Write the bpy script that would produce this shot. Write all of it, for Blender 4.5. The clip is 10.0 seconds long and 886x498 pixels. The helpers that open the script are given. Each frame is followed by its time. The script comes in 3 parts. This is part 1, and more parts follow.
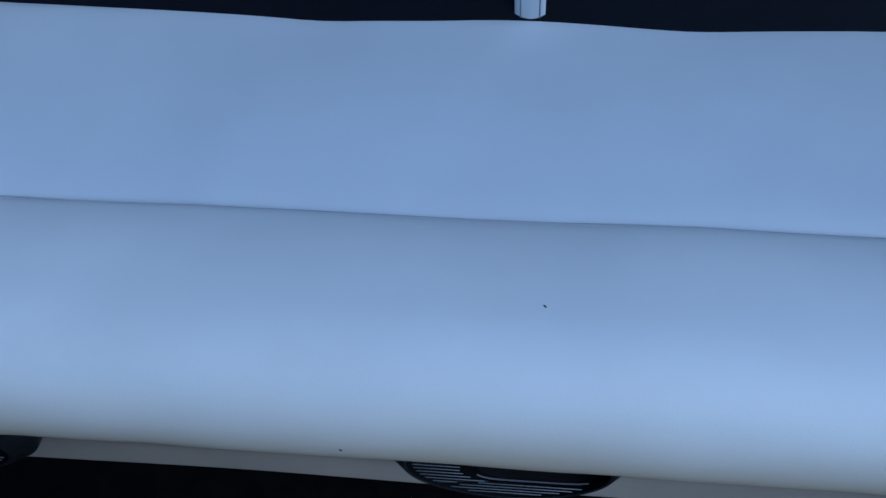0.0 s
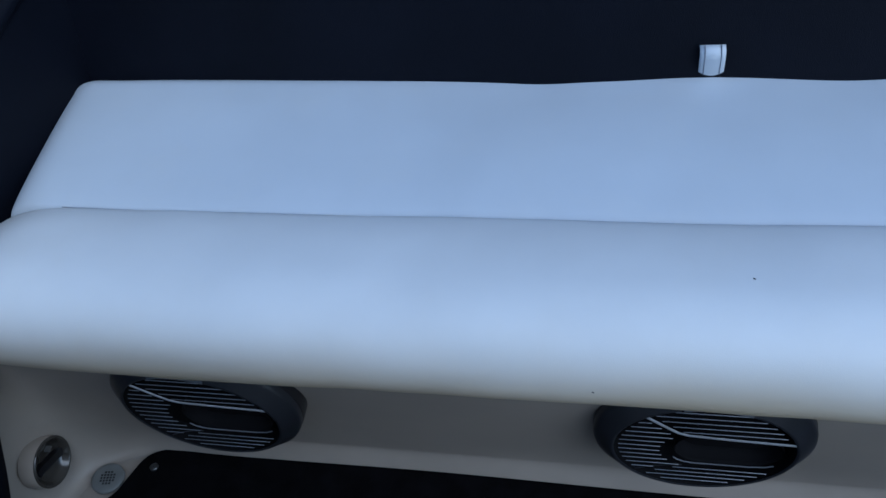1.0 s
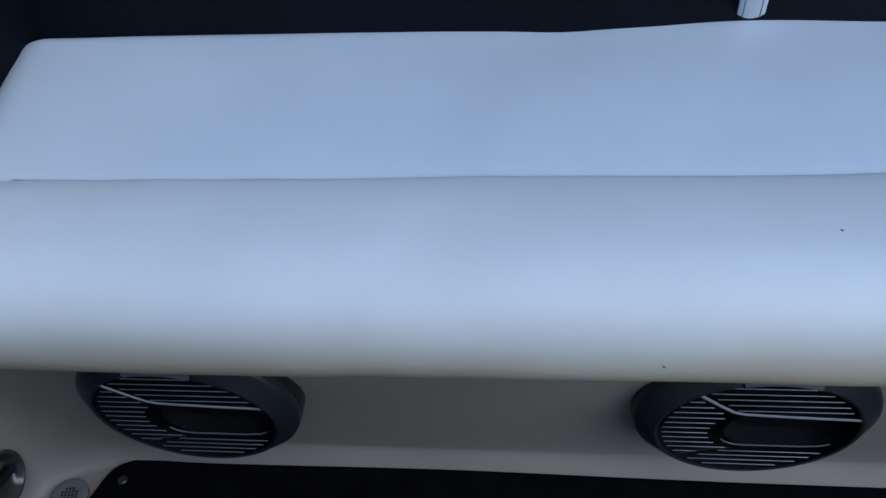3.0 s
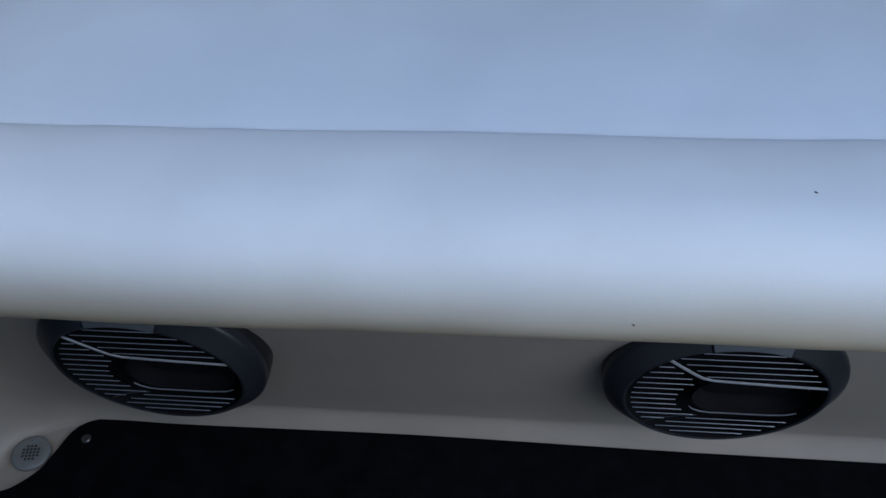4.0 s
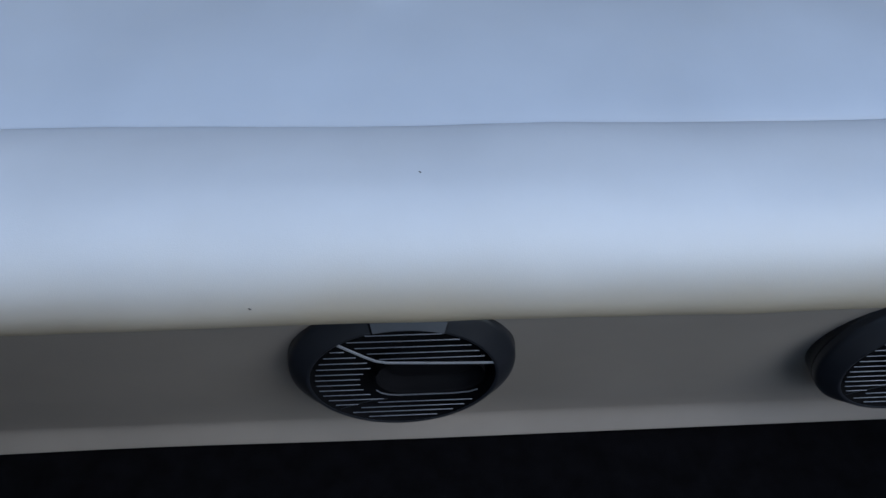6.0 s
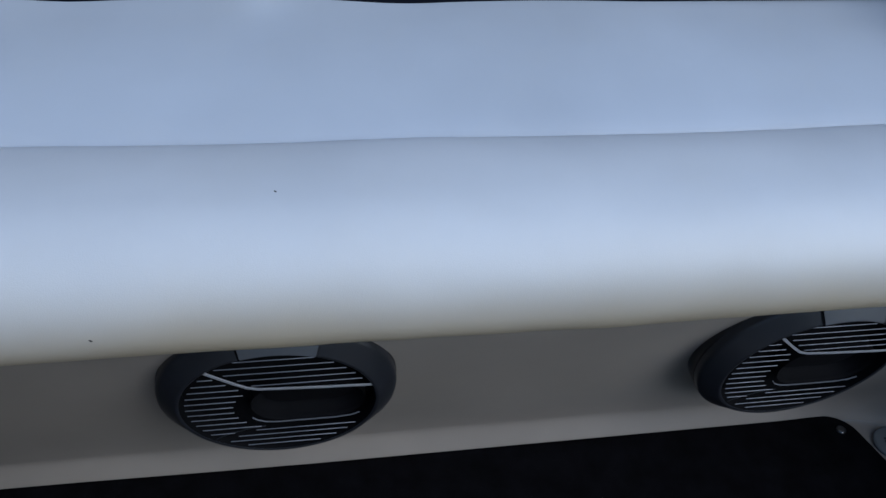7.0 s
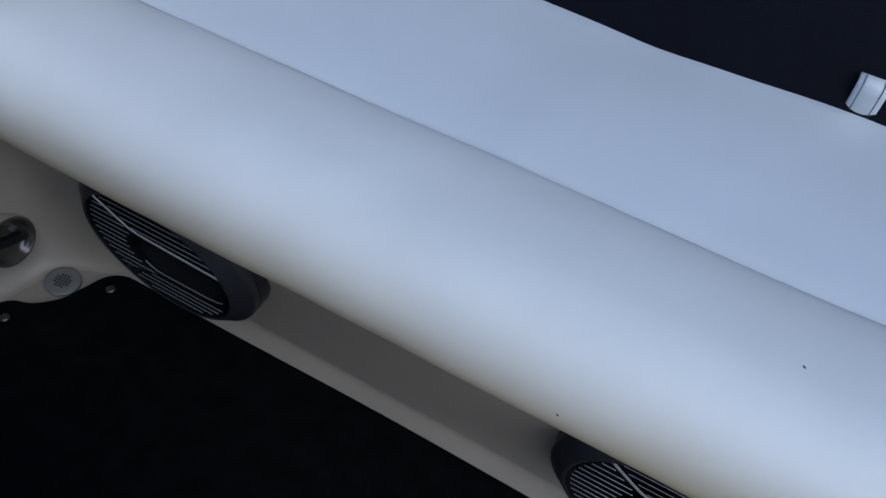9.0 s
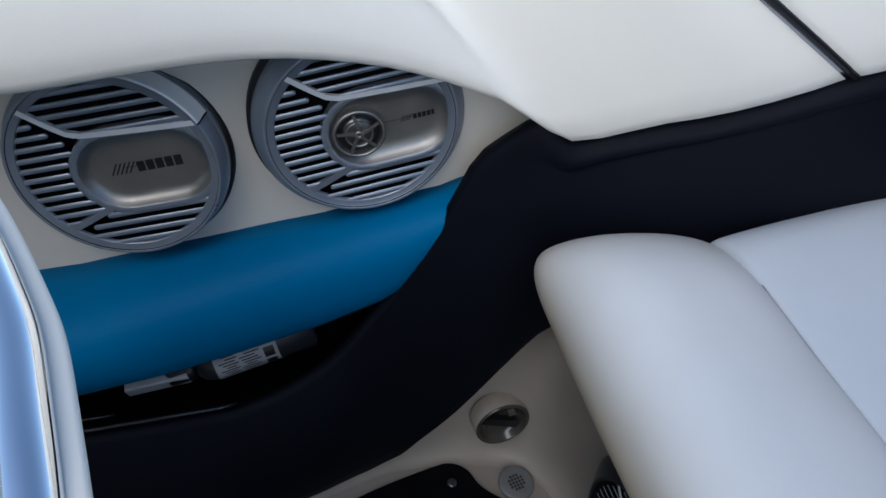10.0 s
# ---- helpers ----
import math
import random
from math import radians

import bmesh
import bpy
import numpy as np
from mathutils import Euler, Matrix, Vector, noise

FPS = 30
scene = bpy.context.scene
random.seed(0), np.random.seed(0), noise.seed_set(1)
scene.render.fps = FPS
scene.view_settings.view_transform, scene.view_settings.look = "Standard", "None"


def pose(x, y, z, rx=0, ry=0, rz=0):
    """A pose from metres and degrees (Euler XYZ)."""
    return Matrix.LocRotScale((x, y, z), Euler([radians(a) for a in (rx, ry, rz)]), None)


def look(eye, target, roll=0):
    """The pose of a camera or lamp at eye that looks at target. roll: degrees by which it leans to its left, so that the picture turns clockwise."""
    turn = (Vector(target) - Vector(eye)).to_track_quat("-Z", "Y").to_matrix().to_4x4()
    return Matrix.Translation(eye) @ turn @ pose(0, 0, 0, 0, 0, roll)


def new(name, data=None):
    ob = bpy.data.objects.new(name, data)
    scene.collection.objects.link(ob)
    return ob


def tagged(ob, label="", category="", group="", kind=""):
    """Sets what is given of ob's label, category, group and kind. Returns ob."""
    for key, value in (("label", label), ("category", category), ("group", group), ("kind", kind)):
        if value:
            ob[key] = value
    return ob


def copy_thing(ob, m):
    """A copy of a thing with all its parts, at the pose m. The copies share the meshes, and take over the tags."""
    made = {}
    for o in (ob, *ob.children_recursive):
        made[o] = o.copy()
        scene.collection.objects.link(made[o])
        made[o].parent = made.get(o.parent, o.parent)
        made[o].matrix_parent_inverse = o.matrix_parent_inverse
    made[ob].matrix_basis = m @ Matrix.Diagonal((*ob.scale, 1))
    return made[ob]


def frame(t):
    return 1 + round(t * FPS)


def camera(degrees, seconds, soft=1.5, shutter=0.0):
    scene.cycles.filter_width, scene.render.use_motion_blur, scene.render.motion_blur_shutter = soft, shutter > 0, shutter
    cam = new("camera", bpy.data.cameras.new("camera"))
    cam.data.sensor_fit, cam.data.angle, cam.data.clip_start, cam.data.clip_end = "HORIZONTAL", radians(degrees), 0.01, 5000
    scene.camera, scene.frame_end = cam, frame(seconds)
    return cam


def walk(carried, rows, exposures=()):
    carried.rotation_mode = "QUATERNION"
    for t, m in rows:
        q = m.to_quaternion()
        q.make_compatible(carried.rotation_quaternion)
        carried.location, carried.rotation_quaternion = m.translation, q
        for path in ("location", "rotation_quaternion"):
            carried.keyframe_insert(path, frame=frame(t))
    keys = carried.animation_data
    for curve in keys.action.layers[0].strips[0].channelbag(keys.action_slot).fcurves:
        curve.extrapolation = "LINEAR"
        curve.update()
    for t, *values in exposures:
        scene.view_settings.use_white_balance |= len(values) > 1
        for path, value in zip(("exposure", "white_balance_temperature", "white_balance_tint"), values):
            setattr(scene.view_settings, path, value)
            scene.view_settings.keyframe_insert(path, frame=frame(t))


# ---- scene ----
cam = camera(60.0, 10.0, soft=1.5)
PATH = [
    (0, (-0.019, -0.292, 0.912), (-0.158, 0.973, -0.631), -2.1),
    (0.3, (-0.06, -0.374, 0.954), (-0.303, 0.971, -0.506), -5.4),
    (0.5, (-0.088, -0.406, 0.97), (-0.369, 0.961, -0.462), -6.8),
    (1, (-0.119, -0.487, 0.983), (-0.51, 0.939, -0.364), -8.8),
    (1.5, (-0.093, -0.554, 0.965), (-0.609, 0.926, -0.277), -11.6),
    (2, (-0.138, -0.517, 0.928), (-0.443, 1.056, -0.27), -6.7),
    (2.5, (-0.194, -0.459, 0.902), (-0.559, 1.064, -0.341), -10.4),
    (2.7, (-0.214, -0.448, 0.904), (-0.496, 1.039, -0.404), -7.9),
    (3.8, (-0.209, -0.446, 0.879), (-0.43, 0.968, -0.518), -4.7),
    (4, (-0.207, -0.455, 0.876), (-0.399, 0.962, -0.523), -3.6),
    (4.5, (-0.156, -0.468, 0.864), (-0.294, 0.954, -0.536), -1.8),
    (5, (-0.093, -0.476, 0.86), (-0.167, 0.946, -0.544), -0.9),
    (5.5, (-0.04, -0.464, 0.869), (-0.032, 0.94, -0.556), 0.8),
    (6, (-0.012, -0.476, 0.864), (0.132, 0.973, -0.506), 2.5),
    (6.2, (0.01, -0.458, 0.863), (0.177, 0.975, -0.522), 3.5),
    (7.3, (0.047, -0.469, 0.858), (0.41, 0.986, -0.466), 5.7),
    (7.5, (0.05, -0.472, 0.863), (0.42, 0.983, -0.459), 5.5),
    (8, (0.053, -0.479, 0.86), (0.458, 0.984, -0.442), 6.4),
    (8.3, (0.035, -0.457, 0.861), (0.344, 1.018, -0.454), 9.7),
    (8.5, (0.032, -0.453, 0.879), (0.088, 1.046, -0.445), 7.0),
    (8.7, (-0.001, -0.406, 0.862), (-0.251, 1.04, -0.497), 10.3),
    (8.8, (-0.033, -0.392, 0.866), (-0.37, 0.992, -0.538), 11.2),
    (9, (-0.1, -0.387, 0.896), (-0.606, 0.881, -0.565), 9.2),
    (9.2, (-0.146, -0.395, 0.91), (-0.913, 0.768, -0.525), 6.6),
    (9.5, (-0.23, -0.342, 0.875), (-1.347, 0.597, -0.492), 7.0),
    (9.6, (-0.238, -0.341, 0.869), (-1.46, 0.523, -0.453), 8.4),
    (9.8, (-0.291, -0.362, 0.879), (-1.618, 0.393, -0.412), 11.3),
    (10, (-0.343, -0.367, 0.887), (-1.748, 0.238, -0.401), 12.4),
]
walk(cam, [(t, look(eye, target, roll)) for t, eye, target, roll in PATH],
     exposures=[(0.0, -0.2, 4520, 2), (1.0, 0.18, 4900, 3), (2.5, 0.2, 5130, 4), (4.0, 0.2, 5300, 6), (6.0, 0.2, 5450, 6), (9.0, 0.2, 5600, 7), (9.5, 0.22, 5680, 7), (10.0, 0.34, 5930, 8)])

# ---- light ----
SUN_ELEVATION, SUN_TURN = 42.0, 133.0
world = bpy.data.worlds.new("sky")
scene.world = world
world.use_nodes = True
sky = world.node_tree.nodes.new("ShaderNodeTexSky")
sky.sky_type, sky.sun_disc = "NISHITA", False
sky.sun_elevation, sky.sun_rotation = radians(SUN_ELEVATION), radians(SUN_TURN)
world.node_tree.links.new(sky.outputs[0], world.node_tree.nodes["Background"].inputs[0])
world.node_tree.nodes["Background"].inputs[1].default_value = 0.148
sun = new("sun", bpy.data.lights.new("sun", "SUN"))
sun.data.energy, sun.data.angle, sun.data.color = 1.3, radians(60), (1.0, 0.94, 0.86)
sun.matrix_world = look((0, 0, 0), (-math.sin(radians(SUN_TURN)) * math.cos(radians(SUN_ELEVATION)),
                                   -math.cos(radians(SUN_TURN)) * math.cos(radians(SUN_ELEVATION)),
                                   -math.sin(radians(SUN_ELEVATION))))


# ---- materials ----
def material(name, colour, rough=0.5, metal=0.0, shine=0.5, vary=0.12, scale=6.0, grain=900.0, bump=0.1, coat=0.0, stain=None, stain_amount=0.0, voronoi=False):
    """Paint, vinyl, plastic or metal with broad and fine variation and a fine relief."""
    m = bpy.data.materials.new(name)
    m.use_nodes = True
    nodes, links = m.node_tree.nodes, m.node_tree.links
    bsdf = nodes["Principled BSDF"]
    bsdf.inputs["Metallic"].default_value = metal
    bsdf.inputs["Coat Weight"].default_value = coat
    bsdf.inputs["Specular IOR Level"].default_value = shine
    bsdf.inputs["Coat Roughness"].default_value = 0.12
    coords = nodes.new("ShaderNodeTexCoord")
    broad = nodes.new("ShaderNodeTexNoise")
    broad.inputs["Scale"].default_value, broad.inputs["Detail"].default_value = scale, 5
    links.new(coords.outputs["Object"], broad.inputs["Vector"])
    ramp = nodes.new("ShaderNodeMapRange")
    ramp.inputs[1].default_value, ramp.inputs[2].default_value = 0.3, 0.7
    ramp.inputs[3].default_value, ramp.inputs[4].default_value = 1 - vary, 1 + vary * 0.5
    links.new(broad.outputs["Fac"], ramp.inputs[0])
    tint = nodes.new("ShaderNodeVectorMath")
    tint.operation = "SCALE"
    tint.inputs[0].default_value = colour
    links.new(ramp.outputs[0], tint.inputs["Scale"])
    out = tint.outputs[0]
    if stain:
        blot = nodes.new("ShaderNodeTexNoise")
        blot.inputs["Scale"].default_value, blot.inputs["Detail"].default_value, blot.inputs["Roughness"].default_value = scale * 2.3, 8, 0.62
        links.new(coords.outputs["Object"], blot.inputs["Vector"])
        cut = nodes.new("ShaderNodeMapRange")
        cut.inputs[1].default_value, cut.inputs[2].default_value, cut.inputs[4].default_value = 0.5, 0.78, stain_amount
        links.new(blot.outputs["Fac"], cut.inputs[0])
        mix = nodes.new("ShaderNodeMix")
        mix.data_type = "RGBA"
        links.new(cut.outputs[0], mix.inputs[0])
        links.new(out, mix.inputs[6])
        mix.inputs[7].default_value = (*stain, 1)
        out = mix.outputs[2]
    links.new(out, bsdf.inputs["Base Color"])
    gloss = nodes.new("ShaderNodeMapRange")
    gloss.inputs[3].default_value, gloss.inputs[4].default_value = max(0.03, rough - 0.08), min(1, rough + 0.1)
    links.new(broad.outputs["Fac"], gloss.inputs[0])
    links.new(gloss.outputs[0], bsdf.inputs["Roughness"])
    if bump:
        fine = nodes.new("ShaderNodeTexVoronoi" if voronoi else "ShaderNodeTexNoise")
        fine.inputs["Scale"].default_value = grain
        links.new(coords.outputs["Object"], fine.inputs["Vector"])
        relief = nodes.new("ShaderNodeBump")
        relief.inputs["Strength"].default_value, relief.inputs["Distance"].default_value = bump, 0.0006
        links.new(fine.outputs[0], relief.inputs["Height"])
        links.new(relief.outputs[0], bsdf.inputs["Normal"])
    return m


# white vinyl darkened and blued, so the seat's sky-lit shade is in its colour
VINYL = material("white_vinyl_shade_tone", (0.465, 0.497, 0.537), 0.5, vary=0.075, scale=5, grain=1100, bump=0.14, stain=(0.55, 0.51, 0.42), stain_amount=0.10, voronoi=True)
# lighter copy of the same vinyl for the better-lit bolster
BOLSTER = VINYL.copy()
BOLSTER.name = "yellowed_shaded_vinyl"
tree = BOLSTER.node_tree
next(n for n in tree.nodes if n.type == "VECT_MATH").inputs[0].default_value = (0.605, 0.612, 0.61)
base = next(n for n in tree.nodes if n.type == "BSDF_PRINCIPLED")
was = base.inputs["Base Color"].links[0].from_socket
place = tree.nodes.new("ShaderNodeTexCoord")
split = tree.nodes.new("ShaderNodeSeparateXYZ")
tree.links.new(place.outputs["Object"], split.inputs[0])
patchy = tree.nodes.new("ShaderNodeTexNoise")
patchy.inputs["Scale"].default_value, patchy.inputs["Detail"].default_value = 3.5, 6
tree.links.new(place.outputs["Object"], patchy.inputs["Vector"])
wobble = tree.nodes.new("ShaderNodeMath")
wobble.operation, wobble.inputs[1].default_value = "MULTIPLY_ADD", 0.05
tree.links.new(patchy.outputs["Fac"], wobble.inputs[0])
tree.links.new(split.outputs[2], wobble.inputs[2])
# tan by height: yellowing plus the underside's shade, both in the colour
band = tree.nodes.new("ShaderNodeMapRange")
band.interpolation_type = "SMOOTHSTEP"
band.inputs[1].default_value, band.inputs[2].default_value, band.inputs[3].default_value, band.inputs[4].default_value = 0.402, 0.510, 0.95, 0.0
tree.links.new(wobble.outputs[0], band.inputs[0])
yellow_shade = tree.nodes.new("ShaderNodeMix")
yellow_shade.data_type = "RGBA"
yellow_shade.inputs[7].default_value = (0.46, 0.375, 0.24, 1)
tree.links.new(band.outputs[0], yellow_shade.inputs[0])
tree.links.new(was, yellow_shade.inputs[6])
tree.links.new(yellow_shade.outputs[2], base.inputs["Base Color"])
NAVY = material("black_vinyl", (0.0030, 0.0038, 0.0078), 0.58, shine=0.10, vary=0.25, scale=7, grain=1000, bump=0.35, voronoi=True)
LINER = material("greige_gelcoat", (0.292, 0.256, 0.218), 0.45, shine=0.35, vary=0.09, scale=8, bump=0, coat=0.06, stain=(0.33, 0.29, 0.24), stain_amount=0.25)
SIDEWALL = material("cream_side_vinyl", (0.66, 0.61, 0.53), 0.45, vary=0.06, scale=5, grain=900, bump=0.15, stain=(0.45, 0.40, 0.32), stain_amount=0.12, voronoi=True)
COAM = material("white_coaming_vinyl", (0.85, 0.80, 0.71), 0.45, vary=0.05, scale=4, grain=1100, bump=0.2, voronoi=True)
CARPET = material("black_carpet", (0.0035, 0.0035, 0.0045), 1.0, shine=0.05, vary=0.5, scale=30, grain=700, bump=1.0)
GRAPHITE = material("graphite_plastic", (0.0165, 0.0178, 0.0220), 0.36, shine=0.5, vary=0.15, scale=20, grain=1500, bump=0.05)
# pale grey on the black grilles stands in for bar edges catching light
BARS = material("edge_glint_plastic", (0.24, 0.25, 0.28), 0.35, metal=0.4, vary=0.1, scale=20, bump=0)
RIB = material("grey_rib_plastic", (0.50, 0.51, 0.54), 0.4, metal=0.4, vary=0.1, scale=20, bump=0)
TABGREY = material("charcoal_plastic", (0.085, 0.090, 0.10), 0.42, vary=0.12, scale=20, bump=0)
MATTBLACK = material("matt_black_plastic", (0.004, 0.004, 0.005), 0.8, shine=0.1, vary=0.2, scale=20, bump=0)
SILVER = material("silver_plastic", (0.255, 0.285, 0.335), 0.30, metal=0.5, vary=0.1, scale=20, grain=1500, bump=0.05)
# paler silver: the side tab's sky reflection is put into its colour
BRIGHT = material("silver_glint_plastic", (0.74, 0.74, 0.75), 0.34, metal=0.1, vary=0.06, scale=20, bump=0)
SATIN = material("satin_metal", (0.32, 0.305, 0.285), 0.4, metal=0.9, vary=0.12, scale=25, grain=1500, bump=0.04)
BLACK = material("black_plastic", (0.008, 0.008, 0.010), 0.35, vary=0.2, scale=20, bump=0)
GLOSSBLACK = material("gloss_black_plastic", (0.010, 0.010, 0.012), 0.06, vary=0.2, scale=20, bump=0)
BLUE = material("blue_vinyl", (0.0015, 0.138, 0.310), 0.5, shine=0.10, vary=0.1, scale=6, grain=1000, bump=0.25, voronoi=True)
CHROME = material("chrome", (0.85, 0.86, 0.88), 0.06, metal=1.0, vary=0.04, scale=20, bump=0)
DARKMETAL = material("tarnished_metal", (0.16, 0.16, 0.16), 0.3, metal=0.9, vary=0.3, scale=60, bump=0)
CREAM = material("cream_vinyl", (0.96, 0.88, 0.74), 0.5, vary=0.05, scale=5, grain=1100, bump=0.2, voronoi=True)
WHITEGEL = material("white_gelcoat", (0.88, 0.82, 0.71), 0.5, shine=0.15, vary=0.04, scale=8, bump=0)
GREYPLASTIC = material("grey_plastic", (0.15, 0.155, 0.15), 0.4, vary=0.15, scale=30, bump=0)
SMOKE = material("smoked_plastic", (0.045, 0.04, 0.034), 0.22, vary=0.3, scale=40, bump=0, coat=0.5)
SEAMSHADE = material("seam_shade", (0.30, 0.32, 0.36), 0.7, vary=0.1, scale=40, bump=0)
THREAD = material("dark_thread", (0.16, 0.17, 0.20), 0.8, vary=0.1, scale=40, bump=0)
PAPER = material("label_paper", (0.36, 0.36, 0.37), 0.6, vary=0.06, scale=40, bump=0)
CARTON = material("white_card", (0.45, 0.45, 0.46), 0.6, vary=0.08, scale=30, bump=0)
DIRT = material("dirt", (0.05, 0.045, 0.04), 0.9, vary=0.3, scale=200, bump=0)
GROUND = material("grey_ground", (0.22, 0.21, 0.20), 0.9, vary=0.25, scale=0.6, grain=40, bump=0.4)


# ---- building helpers ----
def mesh_of(name, verts, faces, mat, smooth=True):
    me = bpy.data.meshes.new(name)
    me.from_pydata([tuple(v) for v in verts], [], faces)
    bm = bmesh.new()
    bm.from_mesh(me)
    bmesh.ops.recalc_face_normals(bm, faces=bm.faces)
    bm.to_mesh(me)
    bm.free()
    me.materials.append(mat)
    if smooth:
        for p in me.polygons:
            p.use_smooth = True
    return me


def part(name, me, parent=None, label="", sharp=None):
    ob = new(name, me)
    if parent:
        ob.parent = parent
    if sharp:
        me.set_sharp_from_angle(angle=radians(sharp))
    return tagged(ob, label)


def thing(name, label, category, group="", kind=""):
    return tagged(new(name), label, category, group, kind)


def grid(rows, closed=False, caps=False):
    """Vertices and faces of a sheet through rows of points; closed joins each row's ends, caps fills the first and last row."""
    n = len(rows[0])
    verts = [p for r in rows for p in r]
    faces = []
    for i in range(len(rows) - 1):
        for j in range(n if closed else n - 1):
            k = (j + 1) % n
            faces.append((i * n + j, i * n + k, (i + 1) * n + k, (i + 1) * n + j))
    if caps:
        faces.append(tuple(range(n)))
        faces.append(tuple((len(rows) - 1) * n + j for j in reversed(range(n))))
    return verts, faces


def curve_at(keys, x):
    """Smooth value between keys (place, value or values)."""
    xs = [k[0] for k in keys]
    if x <= xs[0]:
        return np.array(keys[0][1:], float)
    if x >= xs[-1]:
        return np.array(keys[-1][1:], float)
    i = max(j for j in range(len(xs) - 1) if xs[j] <= x)
    p = [np.array(keys[min(max(j, 0), len(keys) - 1)][1:], float) for j in (i - 1, i, i + 1, i + 2)]
    u = (x - xs[i]) / (xs[i + 1] - xs[i])
    return 0.5 * (2 * p[1] + (p[2] - p[0]) * u + (2 * p[0] - 5 * p[1] + 4 * p[2] - p[3]) * u * u + (3 * p[1] - p[0] - 3 * p[2] + p[3]) * u ** 3)


def tube(points, radius, sides=12, closed=False):
    """Vertices and faces of a round bar along points."""
    pts = [Vector(p) for p in points]
    rows, side = [], None
    for i, p in enumerate(pts):
        a, b = pts[max(i - 1, 0)], pts[min(i + 1, len(pts) - 1)]
        way = (b - a).normalized()
        if side is None:
            side = way.orthogonal().normalized()
        side = (side - way * side.dot(way)).normalized()
        up = way.cross(side)
        r = radius(i / (len(pts) - 1)) if callable(radius) else radius
        rows.append([p + (side * math.cos(a2) + up * math.sin(a2)) * r for a2 in (2 * math.pi * k / sides for k in range(sides))])
    return grid(rows, True, True)


def slab(outline, z0, z1, bevel=0.003):
    """A flat piece of the given outline, with a bevelled upper edge."""
    pts = [Vector((x, y)) for x, y in outline]
    mid = sum(pts, Vector((0, 0))) / len(pts)
    rows = [[(p.x, p.y, z0) for p in pts], [(p.x, p.y, z1 - bevel) for p in pts]]
    inner = []
    n = len(pts)
    for i, p in enumerate(pts):
        way = (pts[(i + 1) % n] - pts[i - 1]).normalized()
        normal = Vector((way.y, -way.x))
        inner.append(p - normal * bevel)
    rows.append([(p.x, p.y, z1) for p in inner])
    return grid(rows, True, True)


def rounded(points, steps=4):
    """A closed outline made smooth through its corner points."""
    n, out = len(points), []
    for i in range(n):
        a, b, c, d = (np.array(points[(i + k) % n], float) for k in (-1, 0, 1, 2))
        for k in range(steps):
            u = k / steps
            out.append(tuple(0.5 * (2 * b + (c - a) * u + (2 * a - 5 * b + 4 * c - d) * u * u + (3 * b - a - 3 * c + d) * u ** 3)))
    return out


def lathe(profile, sides=48, closed=False):
    """Rings about the local -y axis: profile of (radius, height towards the viewer)."""
    rows = [[(r * math.cos(a), -w, r * math.sin(a)) for a in (2 * math.pi * k / sides for k in range(sides))] for r, w in profile]
    return grid(rows, True, False)


# ---- setting ----
LEAN = 0.15        # the speakers lean forward at the top

# ground under the boat
part("ground", mesh_of("ground", [(-400, -400, -0.9), (400, -400, -0.9), (400, 400, -0.9), (-400, 400, -0.9)], [(0, 1, 2, 3)], GROUND))
tagged(bpy.data.objects["ground"], "plain grey ground beneath the boat", "ground", kind="structure")

# moulded floor pan
rows = []
for i in range(41):
    y = -1.40 + 1.55 * i / 40
    rows.append([(x, y, -0.006) for x in np.linspace(-0.98, 0.98, 43)])
floor = tagged(part("floor", mesh_of("floor", *grid(rows), LINER)), "greige gelcoat cockpit floor pan", "floor", kind="structure")

# front face of the seat base, running into the corners with a cove
BASE = [  # along, foot x, foot y, head x, head y, head z
    (0, 0.0, 0.096, 0.0, -0.016, 0.40), (1, 0.25, 0.096, 0.25, -0.016, 0.40), (2, 0.5, 0.096, 0.5, -0.016, 0.40),
    (3, 0.66, 0.096, 0.66, -0.016, 0.40), (4, 0.74, 0.096, 0.75, -0.014, 0.40), (5, 0.81, 0.090, 0.83, -0.005, 0.40),
    (6, 0.862, 0.066, 0.885, 0.004, 0.40), (7, 0.890, 0.022, 0.918, 0.005, 0.36), (8, 0.902, -0.035, 0.928, -0.02, 0.28),
    (9, 0.906, -0.085, 0.935, -0.08, 0.18), (10, 0.902, -0.145, 0.93, -0.15, 0.10), (11, 0.876, -0.236, 0.92, -0.236, 0.06),
    (12, 0.838, -0.35, 0.91, -0.35, 0.05), (13, 0.815, -0.6, 0.90, -0.6, 0.05), (14, 0.81, -1.0, 0.90, -1.0, 0.05)]


LEDGE = [(0.0795, -0.005), (0.0797, 0.0010), (0.0815, 0.0035), (0.0845, 0.0080), (0.0880, 0.0135), (0.0915, 0.0190), (0.0942, 0.0245), (0.0957, 0.0295), (0.0952, 0.0345)]  # sloped ledge along the foot


